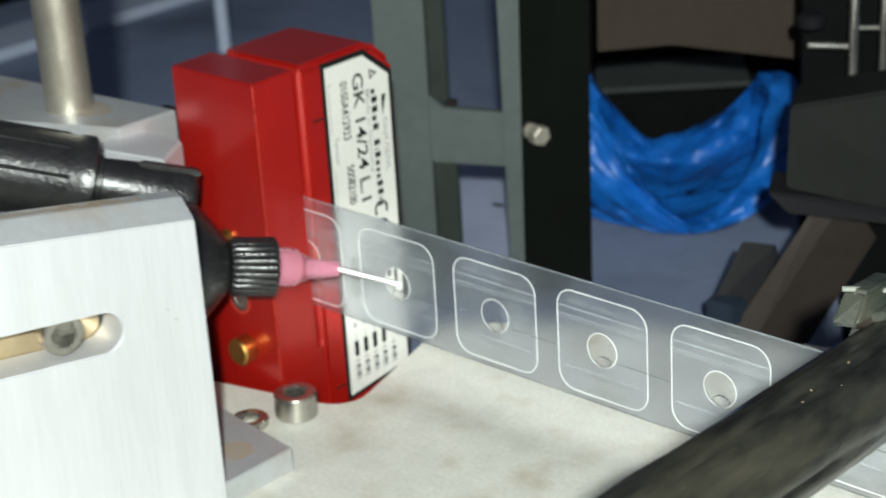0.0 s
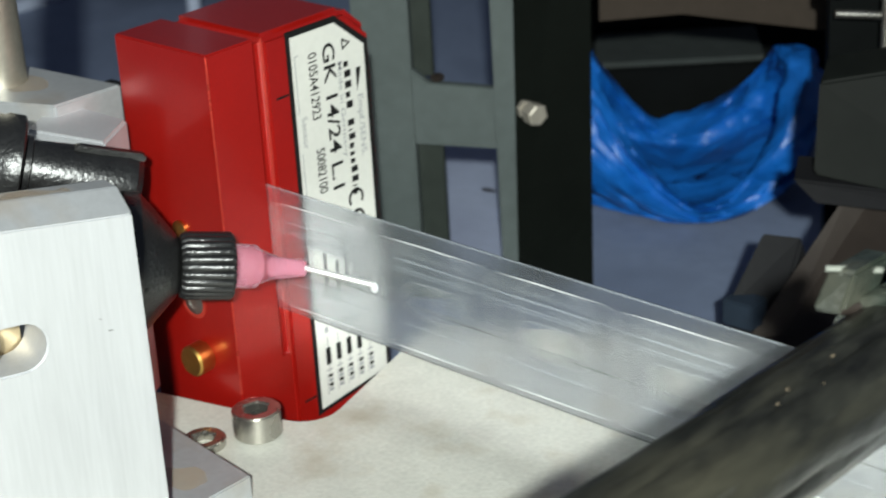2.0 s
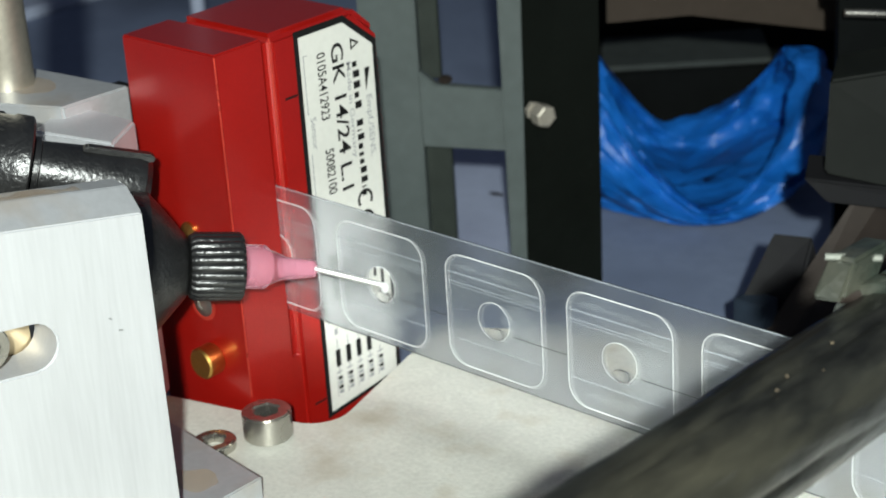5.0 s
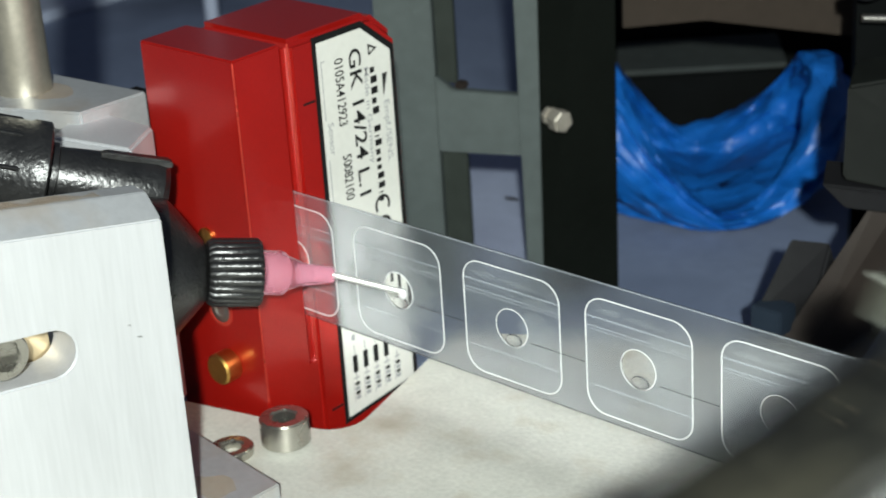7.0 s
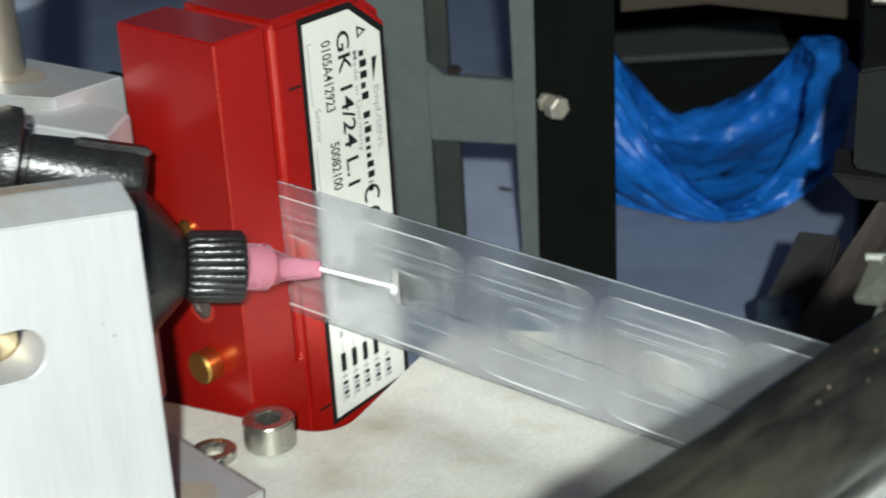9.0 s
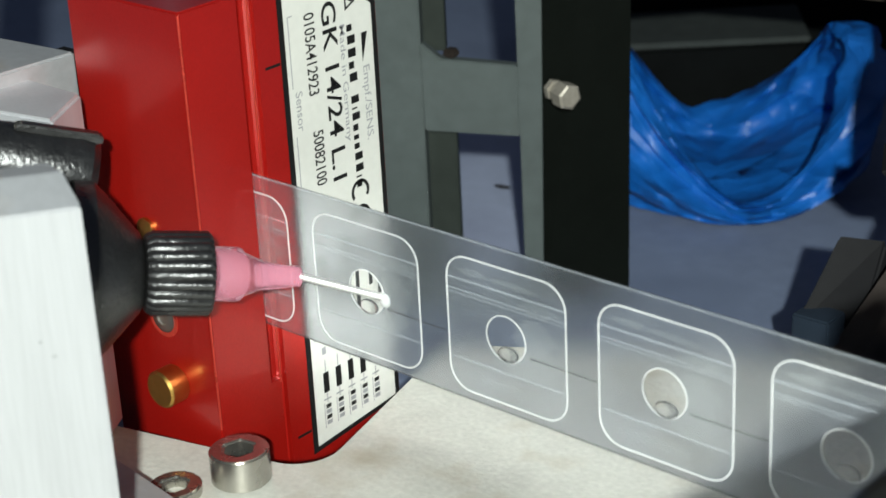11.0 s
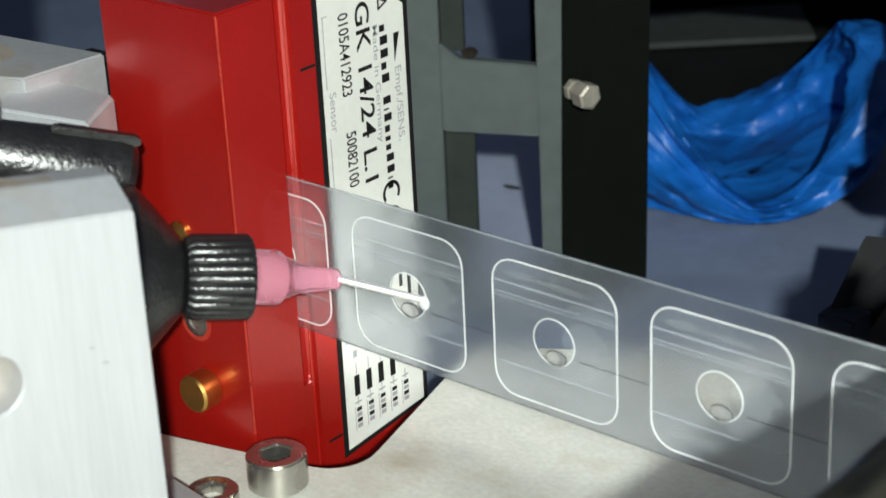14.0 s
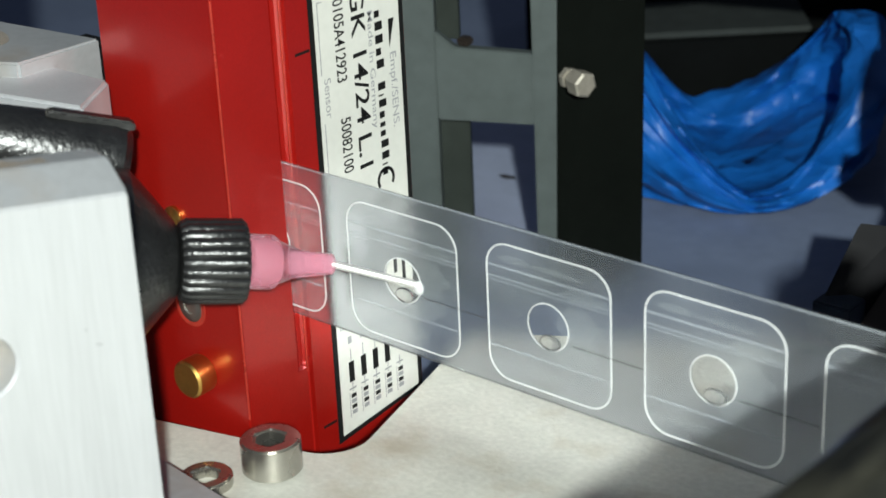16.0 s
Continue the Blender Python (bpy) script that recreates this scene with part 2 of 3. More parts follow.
def lathe(profile, a, b, segments=40, ridges=0, depth=0.0):
    """A turned solid: profile of (distance along a to b, radius)."""
    a, b = Vector(a), Vector(b)
    axis = (b - a).normalized()
    u = axis.orthogonal().normalized()
    w = axis.cross(u)
    bm = bmesh.new()
    rings = []
    for s, r in profile:
        ring = []
        for i in range(segments):
            t = 2 * math.pi * i / segments
            rr = r - depth * (0.5 + 0.5 * math.cos(ridges * t)) ** 4 if ridges else r
            ring.append(bm.verts.new(a + axis * s + (u * math.cos(t) + w * math.sin(t)) * max(rr, 1e-4)))
        rings.append(ring)
    for r0, r1 in zip(rings, rings[1:]):
        for i in range(segments):
            bm.faces.new((r0[i], r0[i - 1], r1[i - 1], r1[i]))
    bm.faces.new(rings[0]), bm.faces.new(rings[-1])
    return bm


def round_rect(cx, cz, hx, hz, r, n=7):
    pts = []
    for sx, sz, a0 in ((1, 1, 0), (-1, 1, 90), (-1, -1, 180), (1, -1, 270)):
        for i in range(n):
            a = radians(a0 + 90 * i / (n - 1))
            pts.append((cx + sx * (hx - r) + r * math.cos(a), cz + sz * (hz - r) + r * math.sin(a)))
    return pts


def circle(cx, cz, r, n=28):
    return [(cx + r * math.cos(2 * math.pi * i / n), cz + r * math.sin(2 * math.pi * i / n)) for i in range(n)]


# ---- large structure ----
single("ground", box((-200, -120, -3.75), (160, 280, -2.75)), FLOOR, (0, 0, -2.75), "blue-grey painted floor with dark scuffs", "floor", kind="structure")


def base_plate():
    """The machine's plate, with the rounded cut-out in which the sensor stands."""
    ang = radians(13.5)
    d, n = Vector((math.cos(ang), math.sin(ang), 0)), Vector((-math.sin(ang), math.cos(ang), 0))
    corner = Vector((1.93, 0.28, 0))
    pts = [corner - d * 12, corner - d * 0.75]
    for i in range(1, 8):
        a = radians(-90 + 90 * i / 8)
        pts.append(corner - d * 0.75 + n * 0.75 + (d * math.cos(a) + n * math.sin(a)) * 0.75)
    far = Vector((0.62, 5.1, 0))
    pts += [corner + n * 0.75 + (far - corner - n * 0.75) * 0.02, far, Vector((5.0, 7.7, 0)), Vector((30, 17, 0)), Vector((30, -30, 0)), Vector((-12, -30, 0))]
    single("base_plate", prism(pts, (0, 0, -1.2), 0.03), PLATE, (5, -5, 0), "sanded grey aluminium machine plate with rounded cut-out", "plate", kind="structure")


base_plate()


def lettering(words, y, z, cap, length, parent, ink, name="print"):
    """Words that read downwards on the label: they start at height z, their feet at y."""
    cu = bpy.data.curves.new(name, "FONT")
    cu.body, cu.size, cu.offset = words, 1.0, 0.012 if ink == INK else 0.004
    tmp = new("tmp", cu)
    bpy.context.view_layer.update()
    me = bpy.data.meshes.new_from_object(tmp.evaluated_get(bpy.context.evaluated_depsgraph_get()))
    bpy.data.objects.remove(tmp)
    xs, ys = [v.co.x for v in me.vertices], [v.co.y for v in me.vertices]
    x0, kx, ky = min(xs), length / (max(xs) - min(xs)), cap / 0.70
    origin = HOME[parent.name]
    for v in me.vertices:
        v.co = (Vector((0.0185, y + v.co.y * ky, z - (v.co.x - x0) * kx)) - origin) * CM
    me.materials.clear()
    me.materials.append(ink)
    ob = new(name, me)
    ob.parent = parent
    HOME[ob.name] = origin
    return ob


def mark(y0, y1, z0, z1, parent, ink):
    part("print", box((0.016, min(y0, y1), min(z0, z1)), (0.0185, max(y0, y1), max(z0, z1))), ink, parent)


def print_label(lab):
    lettering("GK 14/24 L.1", 3.10, 6.98, 0.34, 3.2, lab, INK)
    lettering("0105A412923", 2.68, 6.90, 0.24, 1.44, lab, INK)
    lettering("50082100", 2.70, 4.82, 0.24, 1.0, lab, INK)
    lettering("Made in Germany", 3.50, 6.5, 0.13, 2.1, lab, GREY_INK)
    lettering("Empf./SENS.", 4.02, 5.64, 0.16, 1.36, lab, GREY_INK)
    lettering("Sensor", 2.36, 5.62, 0.16, 0.7, lab, GREY_INK)
    for z, bar in ((3.40, False), (2.92, True)):
        arc = [(3.74 + r * math.sin(a), z + r * math.cos(a)) for r, order in ((0.23, 1), (0.165, -1)) for a in [radians(55 + 250 * i / 14 - 90 - 90) for i in range(15)][::order]]
        part("print", prism([(0.016, 3.74 + (p[0] - 3.74), p[1]) for p in arc], (0.0025, 0, 0)), INK, lab)
        if bar:
            mark(3.71, 3.77, z + 0.20, z - 0.02, lab, INK)
    # the maker's name as plain blocks
    z = 6.48
    for w in (0.16, 0.2, 0.2, 0.17, 0.2, -0.14, 0.18, 0.06, 0.18, 0.16, 0.12, 0.14, 0.18, 0.18, 0.06, 0.16):
        if w > 0:
            mark(3.67, 3.80 + 0.06 * (w > 0.17), z - 0.02, z - w * 0.86, lab, INK)
        z -= abs(w) + 0.035
    part("print", prism([(0.016, 3.66, 6.72), (0.016, 3.92, 6.84), (0.016, 3.66, 6.98)], (0.0025, 0, 0), holes=[[(0.016, 3.70, 6.78), (0.016, 3.83, 6.84), (0.016, 3.70, 6.91)]]), INK, lab)
    part("print", prism([(0.016, 4.02, 5.72), (0.016, 4.17, 6.24), (0.016, 4.02, 6.24)], (0.0025, 0, 0)), INK, lab)
    mark(2.30, 2.32, 6.95, 5.70, lab, GREY_INK)
    mark(2.30, 2.32, 4.85, 1.00, lab, GREY_INK)
    mark(2.30, 2.42, 6.95, 6.93, lab, GREY_INK)
    mark(2.30, 2.46, 1.00, 0.98, lab, GREY_INK)
    for y, z0, z1 in ((2.62, 2.5, 1.45), (2.95, 2.2, 1.3), (3.22, 2.75, 1.5), (3.46, 2.6, 1.2), (3.80, 2.45, 1.55), (4.02, 2.7, 1.3)):
        mark(y, y + 0.09, z0, z1, lab, INK)
    for k in range(5):
        y = 2.46 + 0.32 * k
        if k < 4:
            mark(y, y + 0.14, 0.30, -0.10, lab, INK)
        mark(y + 0.06, y + 0.08, 0.55, 0.30, lab, GREY_INK)
        mark(y + 0.02, y + 0.12, 0.80, 0.66, lab, GREY_INK)
        mark(y + 0.06, y + 0.08, -0.10, -0.3, lab, GREY_INK)
        mark(y - 0.02, y + 0.16, -0.22, -0.25, lab, GREY_INK)
        for q in range(4):
            mark(y + 0.02, y + 0.15, -0.34 - 0.11 * q, -0.42 - 0.11 * q, lab, GREY_INK if q % 2 else INK)
        mark(y - 0.03, y - 0.015, -0.3, -0.8, lab, GREY_INK)


def blot(at, rx, ry, seed):
    """A thin uneven patch of dried residue."""
    rnd = random.Random(seed)
    k = [rnd.uniform(0.7, 1.15) for i in range(14)]
    pts = []
    for i in range(56):
        a, q = 2 * math.pi * i / 56, i / 4.0
        r = k[int(q) % 14] * (1 - q % 1) + k[(int(q) + 1) % 14] * (q % 1)
        pts.append((at[0] + rx * r * math.cos(a), at[1] + ry * r * math.sin(a), at[2]))
    return prism(pts, (0, 0, 0.003))


def sensor():
    t = thing("fork_sensor", (-1.3, 2.3, -1.7), "red anodised fork sensor with white printed type label", "sensor")
    part("front_jaw", box((-2.75, 0, -1.7), (0, 1.26, 7.6), 0.035), RED, t, smooth=True)
    side = [(0, 1.42, -1.7), (0, 1.42, 7.6), (0, 3.86, 7.6), (0, 4.6, 6.95), (0, 4.6, -0.95), (0, 3.95, -1.7)]
    part("rear_jaw", prism(side, (-2.75, 0, 0), 0.17, segments=3), RED, t, smooth=True)
    part("worn_edge", lathe([(0, 0.017), (7.3, 0.017)], (-0.010, 0.010, 0.25), (-0.010, 0.010, 9), 8), WORN, t, "bright worn corner edge")
    part("worn_edge", lathe([(0, 0.016), (7.0, 0.016)], (-0.03, 1.48, 0.55), (-0.03, 1.48, 9), 8), WORN, t)
    part("bridge", box((-2.7, 1.2, -1.68), (-0.05, 1.5, 0.6), 0.0), RED, t)
    edge = [(0.0, 2.1, 7.5), (0, 3.52, 7.5), (0, 4.42, 6.78), (0, 4.42, -0.98), (0, 2.1, -1.2)]
    part("label_border", prism(edge, (0.008, 0, 0)), INK, t, "black printed border")
    lab = part("type_label", prism([(0.008, 2.22, 7.36), (0.008, 3.48, 7.36), (0.008, 4.3, 6.7), (0.008, 4.3, -0.9), (0.008, 2.22, -1.08)], (0.008, 0, 0)), PAPER, t, "white label with black type data")
    print_label(lab)
    pin = part("adjuster", lathe([(0, 0.33), (0.02, 0.34), (0.36, 0.34), (0.40, 0.30), (0.40, 0.02)], (-1.05, 0, 0.86), (-1.05, -1, 0.86), 32), BRASS, t, "knurled brass adjusting pin", True)
    rec = part("screw_recess", lathe([(0, 0.36), (0.01, 0.36), (0.012, 0.30), (0.006, 0.28)], (-1.2, 0, 2.05), (-1.2, -1, 2.05), 32), WORN, t, "bare countersink ring", True)
    part("screw_head", lathe([(0, 0.27), (0.02, 0.27), (0.05, 0.22), (0.05, 0.12), (0.02, 0.11), (0.02, 0.01)], (-1.2, 0, 2.05), (-1.2, -1, 2.05), 28), STEEL, t, "bright screw head", True)
    for z in (6.18, -0.72):
        part("score_mark", box((-0.004, 1.74, z), (0.003, 2.08, z + 0.05)), INK, t, "black score mark")
    part("adjuster", lathe([(0, 0.2), (0.06, 0.2), (0.1, 0.12)], (-1.35, 0, 3.66), (-1.35, -1, 3.66), 28), BRASS, t, smooth=True)
    return t


SENSOR = sensor()


def cap_screw(name, at, r, h, label):
    t = thing(name, at, label, "screw", "plate screws")
    x, y, z = at
    def ring(pts, zz):
        return [(px, py, zz) for px, py in pts]

    hexagon = [(x + r * 0.55 * math.cos(radians(60 * i + 12)), y + r * 0.55 * math.sin(radians(60 * i + 12))) for i in range(6)]
    part("head", prism(ring(circle(x, y, r, 56), z + 0.02), (0, 0, h - 0.02), 0.035, [ring(hexagon, z + 0.02)]), STEEL, t, smooth=True)
    part("hex_socket", lathe([(0, r * 0.57), (0.02, r * 0.57)], (x, y, z + h * 0.4), (x, y, z + 1), 24), RUST, t, "dark socket floor")
    return t


cap_screw("cap_screw", (1.16, -0.66, 0), 0.5, 0.6, "steel hexagon socket cap screw on the plate")
cap_screw("cap_screw", (0.60, -1.62, -0.27), 0.44, 0.45, "sunk steel hexagon socket cap screw beside the bracket")


def bracket():
    t = thing("bracket", (2.9, -5.5, 0), "milled aluminium bracket with a slot and foot", "bracket")
    e, u, n = Vector((3.18, -4.6, 0.05)), Vector((-0.2, -0.98, 0)).normalized(), Vector((-0.98, 0.2, 0)).normalized()

    def on(s, z):
        return tuple(e + u * s + Vector((0, 0, z)))

    outline = [on(0, 0), on(0, 6.62), on(9, 8.0), on(9, 0)]
    slot = []
    a, b, r = (2.24, 4.87), (7.0, 5.29), 0.42
    for (s, z), a0 in ((a, 90), (b, 270)):
        for i in range(10):
            g = radians(a0 + 180 * i / 9)
            slot.append(on(s + r * math.cos(g), z + r * math.sin(g)))
    part("upright", prism(outline, n * 0.9, 0.03, [slot]), ALU, t, smooth=True)
    # sloping top of the upright
    part("top_rail", prism([on(0.0, 6.62), tuple(e + n * 0.45 + Vector((0, 0, 6.98))), tuple(e + n * 0.9 + Vector((0, 0, 6.98))), tuple(e + n * 0.9 + Vector((0, 0, 6.6)))], u * 9 + Vector((0, 0, 1.38)), 0.02), ALU_DULL, t, "dull aluminium strip with brown residue")
    part("foot", prism([(-1.5, -6.0, 0), (-1.5, -1.85, 0), (2.97, -2.5, 0), (2.9, -6.0, 0)], (0, 0, 0.55), 0.03), ALU_DULL, t)
    at, out = Vector(on(2.98, 5.03)) + n * 0.5, Vector(on(2.98, 5.03)) - n
    part("clamp_screw", lathe([(0, 0.42), (0.3, 0.42), (0.34, 0.39), (0.34, 0.25)], at, out, 40), STEEL, t, "steel clamp screw in the slot", True)
    part("hex_socket", lathe([(0.34, 0.29), (0.12, 0.27), (0.12, 0.01)], at, out, 6), STEEL, t)
    # dried glue along the ridge, and small scuffs on the machined face
    rnd = random.Random(8)
    low = [e + n * (0.5 + rnd.uniform(0, 0.06)) + u * (0.8 + 0.25 * q) + Vector((0, 0, 6.984 + (0.8 + 0.25 * q) * 1.38 / 9)) for q in range(18)]
    high = [e + n * (0.86 - rnd.uniform(0, 0.25)) + u * (0.8 + 0.25 * q) + Vector((0, 0, 6.984 + (0.8 + 0.25 * q) * 1.38 / 9)) for q in range(18)]
    part("residue", prism([tuple(p) for p in low + high[::-1]], (0, 0, 0.004)), RESIDUE, t)
    for p, w, h in ((0.62, 0.09, 0.05), (0.80, 0.06, 0.05)):
        z = 4.75 + 0.3 * math.sin(p * 40)
        part("scuff", prism([on(p, z), on(p + w, z + h * 0.4), on(p + w * 1.2, z + h), on(p + w * 0.3, z + h * 0.8)], n * -0.003), SCUFF, t)
    part("residue", blot((2.0, -3.3, 0.552), 0.55, 0.4, 3), RESIDUE, t, "brown dried residue")
    part("slot_back", prism([on(1.9, 4.0), on(1.9, 5.9), on(8.5, 6.2), on(8.5, 4.0)], n * 0.1), TAN, t).location += Vector(n * 0.92 * CM)


bracket()


def dispenser():
    kl, kr = Vector((0.67, -1.8, 4.03)), Vector((1.25, -1.0, 3.88))
    d = (kr - kl).normalized()
    t = thing("dispenser", (0.3, -2.2, 2.0), "black plastic adhesive dispenser barrel with pink needle hub", "dispenser")
    part("collar", lathe([(0, 0.5), (0.04, 0.6), (0.14, 0.66), (1.0, 0.66), (1.06, 0.6), (1.06, 0.3)], kl, kr, 144, 24, 0.04), BLACK, t, "black ribbed luer collar", True)
    root, tip = Vector((1.68, 0.55, 3.36)), Vector((2.78, 1.33, 2.98))
    hub = (root - kr).length
    part("hub", lathe([(0, 0.43), (0.30 * hub, 0.43), (0.33 * hub, 0.37), (0.56 * hub, 0.24), (0.66 * hub, 0.19), (0.72 * hub, 0.18), (0.97 * hub, 0.17), (hub, 0.10)], kr, root, 32), PINK, t, "translucent pink needle hub", True)
    part("needle", lathe([(0, 0.06), ((tip - root).length, 0.056)], root, tip, 16), NEEDLE, t, "thin steel needle", True)
    part("fin", prism([tuple(kr + (root - kr) * 0.5 + Vector((0, 0, 0.26))), tuple(root + Vector((0, 0, 0.16))), tuple(root - Vector((0, 0, 0.16))), tuple(kr + (root - kr) * 0.5 - Vector((0, 0, 0.26)))], (0.035, -0.035, 0), 0.01), PINK, t)
    drop = bmesh.new()
    bmesh.ops.create_uvsphere(drop, u_segments=16, v_segments=10, radius=0.1)
    for v in drop.verts:
        v.co = tip + Vector((v.co.x, v.co.y * 0.8, v.co.z * 1.25 - 0.05))
    part("drop", drop, EDGE, t, "drop of clear adhesive at the needle tip", True)
    back = kl - d * 1.05
    part("shoulder", lathe([(0, 1.42), (0.3, 1.40), (0.5, 1.2), (1.0, 0.62), (1.06, 0.5)], back, kl, 64), BLACK, t, "", True)
    # the inlet runs beside the needle's line, with the hose adapter behind it
    j, run = Vector((-2.0, -3.18, 5.92)), Vector((0.58, 0.80, -0.32)).normalized()
    part("inlet", lathe([(0, 0.54), (0.08, 0.56), (2.0, 0.68), (2.18, 0.64), (2.30, 0.50), (2.34, 0.01)], j, j + run, 48), BLACK, t, "black tapered inlet tube", True)
    side = run.cross(Vector((0, 0, 1))).normalized()
    top = side.cross(run).normalized()
    part("rib", prism([tuple(j + run * q + top * h) for q, h in ((0.95, 0.56), (2.24, 0.58), (2.32, 0.64), (2.24, 0.74), (1.0, 0.70), (0.92, 0.64))], side * 0.24, 0.03), BLACK, t)
    part("collar_ring", lathe([(0, 0.56), (0.05, 0.64), (0.16, 0.64), (0.2, 0.54)], j, j + run, 48), BLACK, t, "", True)
    adapter = part("adapter", lathe([(0, 0.96), (6.2, 0.96), (6.26, 1.0), (6.56, 1.0), (6.6, 0.95), (6.6, 0.50)], j - run * 6.6, j, 48), BLACK, t, "black round adapter with raised rim", True)
    for ang in (20, 62, 110, 150):
        at = j + (side * math.cos(radians(ang)) + top * math.sin(radians(ang))) * 0.95
        part("rib", lathe([(0, 0.05), (5.9, 0.05), (5.95, 0.02)], at - run * 6.5, at, 10), BLACK, adapter, smooth=True)


dispenser()

# ---- tape ----
PITCH, TAPE_Y = 2.929, 1.34
LABEL_X, LABEL_Z = 2.60, 3.0
LOW, HIGH = 1.702, 4.466


def tape():
    t = thing("label_tape", (0, TAPE_Y, LOW), "clear cloudy carrier tape with square die-cut labels", "label tape")
    f = TAPE_Y - 0.014
    g = f - 0.012
    centres = [LABEL_X + PITCH * k for k in range(-24, 6)]
    holes = [[(x, TAPE_Y, z) for x, z in circle(cx, LABEL_Z - 0.02, 0.385)] for cx in centres]
    film = part("carrier", prism([(-70, TAPE_Y, LOW), (18.4, TAPE_Y, LOW), (18.4, TAPE_Y, HIGH), (-70, TAPE_Y, HIGH)], (0, 0.012, 0), 0.0, holes), FILM, t, "hazy clear carrier film")
    film.visible_shadow = False

    def flat(outer, inner, y):
        return prism([(x, y, z) for x, z in outer], (0, 0.01, 0), holes=[[(x, y, z) for x, z in inner]])

    first = None
    for k, cx in enumerate(centres):
        if first is None:
            outer = round_rect(cx, LABEL_Z, 1.175, 1.16, 0.42)
            first = part("label", flat(outer, circle(cx, LABEL_Z - 0.02, 0.385), f), LABEL, t, "clear die-cut square label with a round hole")
            part("cut_edge", flat(outer, round_rect(cx, LABEL_Z, 1.175 - 0.024, 1.136, 0.40), g), EDGE, first)
            part("hole_rim", flat(circle(cx, LABEL_Z - 0.02, 0.395), circle(cx, LABEL_Z - 0.02, 0.376), g), EDGE, first)
            # hazy lines that paint reflections across the label, and uneven paler patches
            for z, h in ((LABEL_Z + 0.74, 0.03), (LABEL_Z + 0.56, 0.018), (LABEL_Z + 0.50, 0.012), (LABEL_Z - 0.62, 0.024)):
                part("sheen_streak", box((cx - 1.14, g, z), (cx + 1.14, g + 0.008, z + h)), SHEEN_STREAK, first)
            rnd = random.Random(4)
            for px, pz, rx, rz in ((-0.62, 0.92, 0.30, 0.07), (0.20, 0.90, 0.45, 0.05), (0.62, 0.62, 0.42, 0.10), (0.55, 0.10, 0.40, 0.30), (-0.1, -0.88, 0.7, 0.10), (0.45, -0.35, 0.5, 0.22)):
                ring = [rnd.uniform(0.75, 1.2) for i in range(12)]
                pts = [(cx + px + rx * ring[i // 3 % 12] * math.cos(2 * math.pi * i / 36), f - 0.004, LABEL_Z + pz + rz * ring[i // 3 % 12] * math.sin(2 * math.pi * i / 36)) for i in range(36)]
                part("pale_patch", prism(pts, (0, 0.003, 0)), PALE_PATCH, first)
            part("crease", box((cx + 0.46, g, LABEL_Z - 0.22), (cx + 1.72, g + 0.008, LABEL_Z - 0.20)), DARK_LINE, first)
            drop = bmesh.new()
            bmesh.ops.create_uvsphere(drop, u_segments=20, v_segments=12, radius=0.17)
            for v in drop.verts:
                v.co = Vector((cx + 0.04 + v.co.x * 1.15, g + 0.0 + v.co.y * 0.5, LABEL_Z - 0.27 + v.co.z * 0.75))
            part("adhesive_skin", prism([(x, f, z) for x, z in circle(cx, LABEL_Z - 0.02, 0.372)], (0, 0.006, 0)), SKIN, first, "thin skin of adhesive in the hole")
            part("adhesive_drop", drop, GEL, first, "drop of clear adhesive", True)
            continue
        copy_thing(first, Matrix.Translation((PITCH * k * CM, 0, 0)))
    # the upper strip paints the fine highlight along the film's top edge
    part("film_edge", box((-70, g, HIGH - 0.025), (18.4, g + 0.008, HIGH)), SHEEN_STREAK, t)
    part("film_edge", box((-70, g, LOW), (18.4, g + 0.008, LOW + 0.03)), DARK_LINE, t)
    return t


TAPE = tape()

# ---- left side ----
t = thing("guide_post", (-5.3, -0.9, 6.3), "ground steel guide shaft standing in a plate", "shaft")
part("shaft", lathe([(0, 0.57), (40, 0.57)], (-5.68, -0.85, 6.3), (-5.68, -0.85, 46), 48), SHAFT, t, smooth=True)
sup = single("support_block", prism([(-9, -3.5, 6.3), (-3.4, -1.2, 6.3), (-3.3, 0.45, 6.3), (-6.7, 0.1, 6.3), (-11, -0.3, 6.3)], (0, 0, -6.3), 0.04), ALU_DULL, (-6, -1, 0), "dull aluminium support block with brown residue", "block")
part("residue", blot((-5.3, -0.75, 6.303), 0.85, 0.5, 5), RESIDUE, sup, "brown dried residue")
single("stop_block", prism([(-4.25, -0.47, 6.05), (-2.07, -0.45, 6.05), (-1.38, -1.6, 6.05), (-3.38, -2.0, 6.05)], (0, 0, -6.05), 0.06), ALU, (-2.8, -1.1, 0), "small grey aluminium block beside the sensor", "block")

# ---- background ----
FAR = 0.98


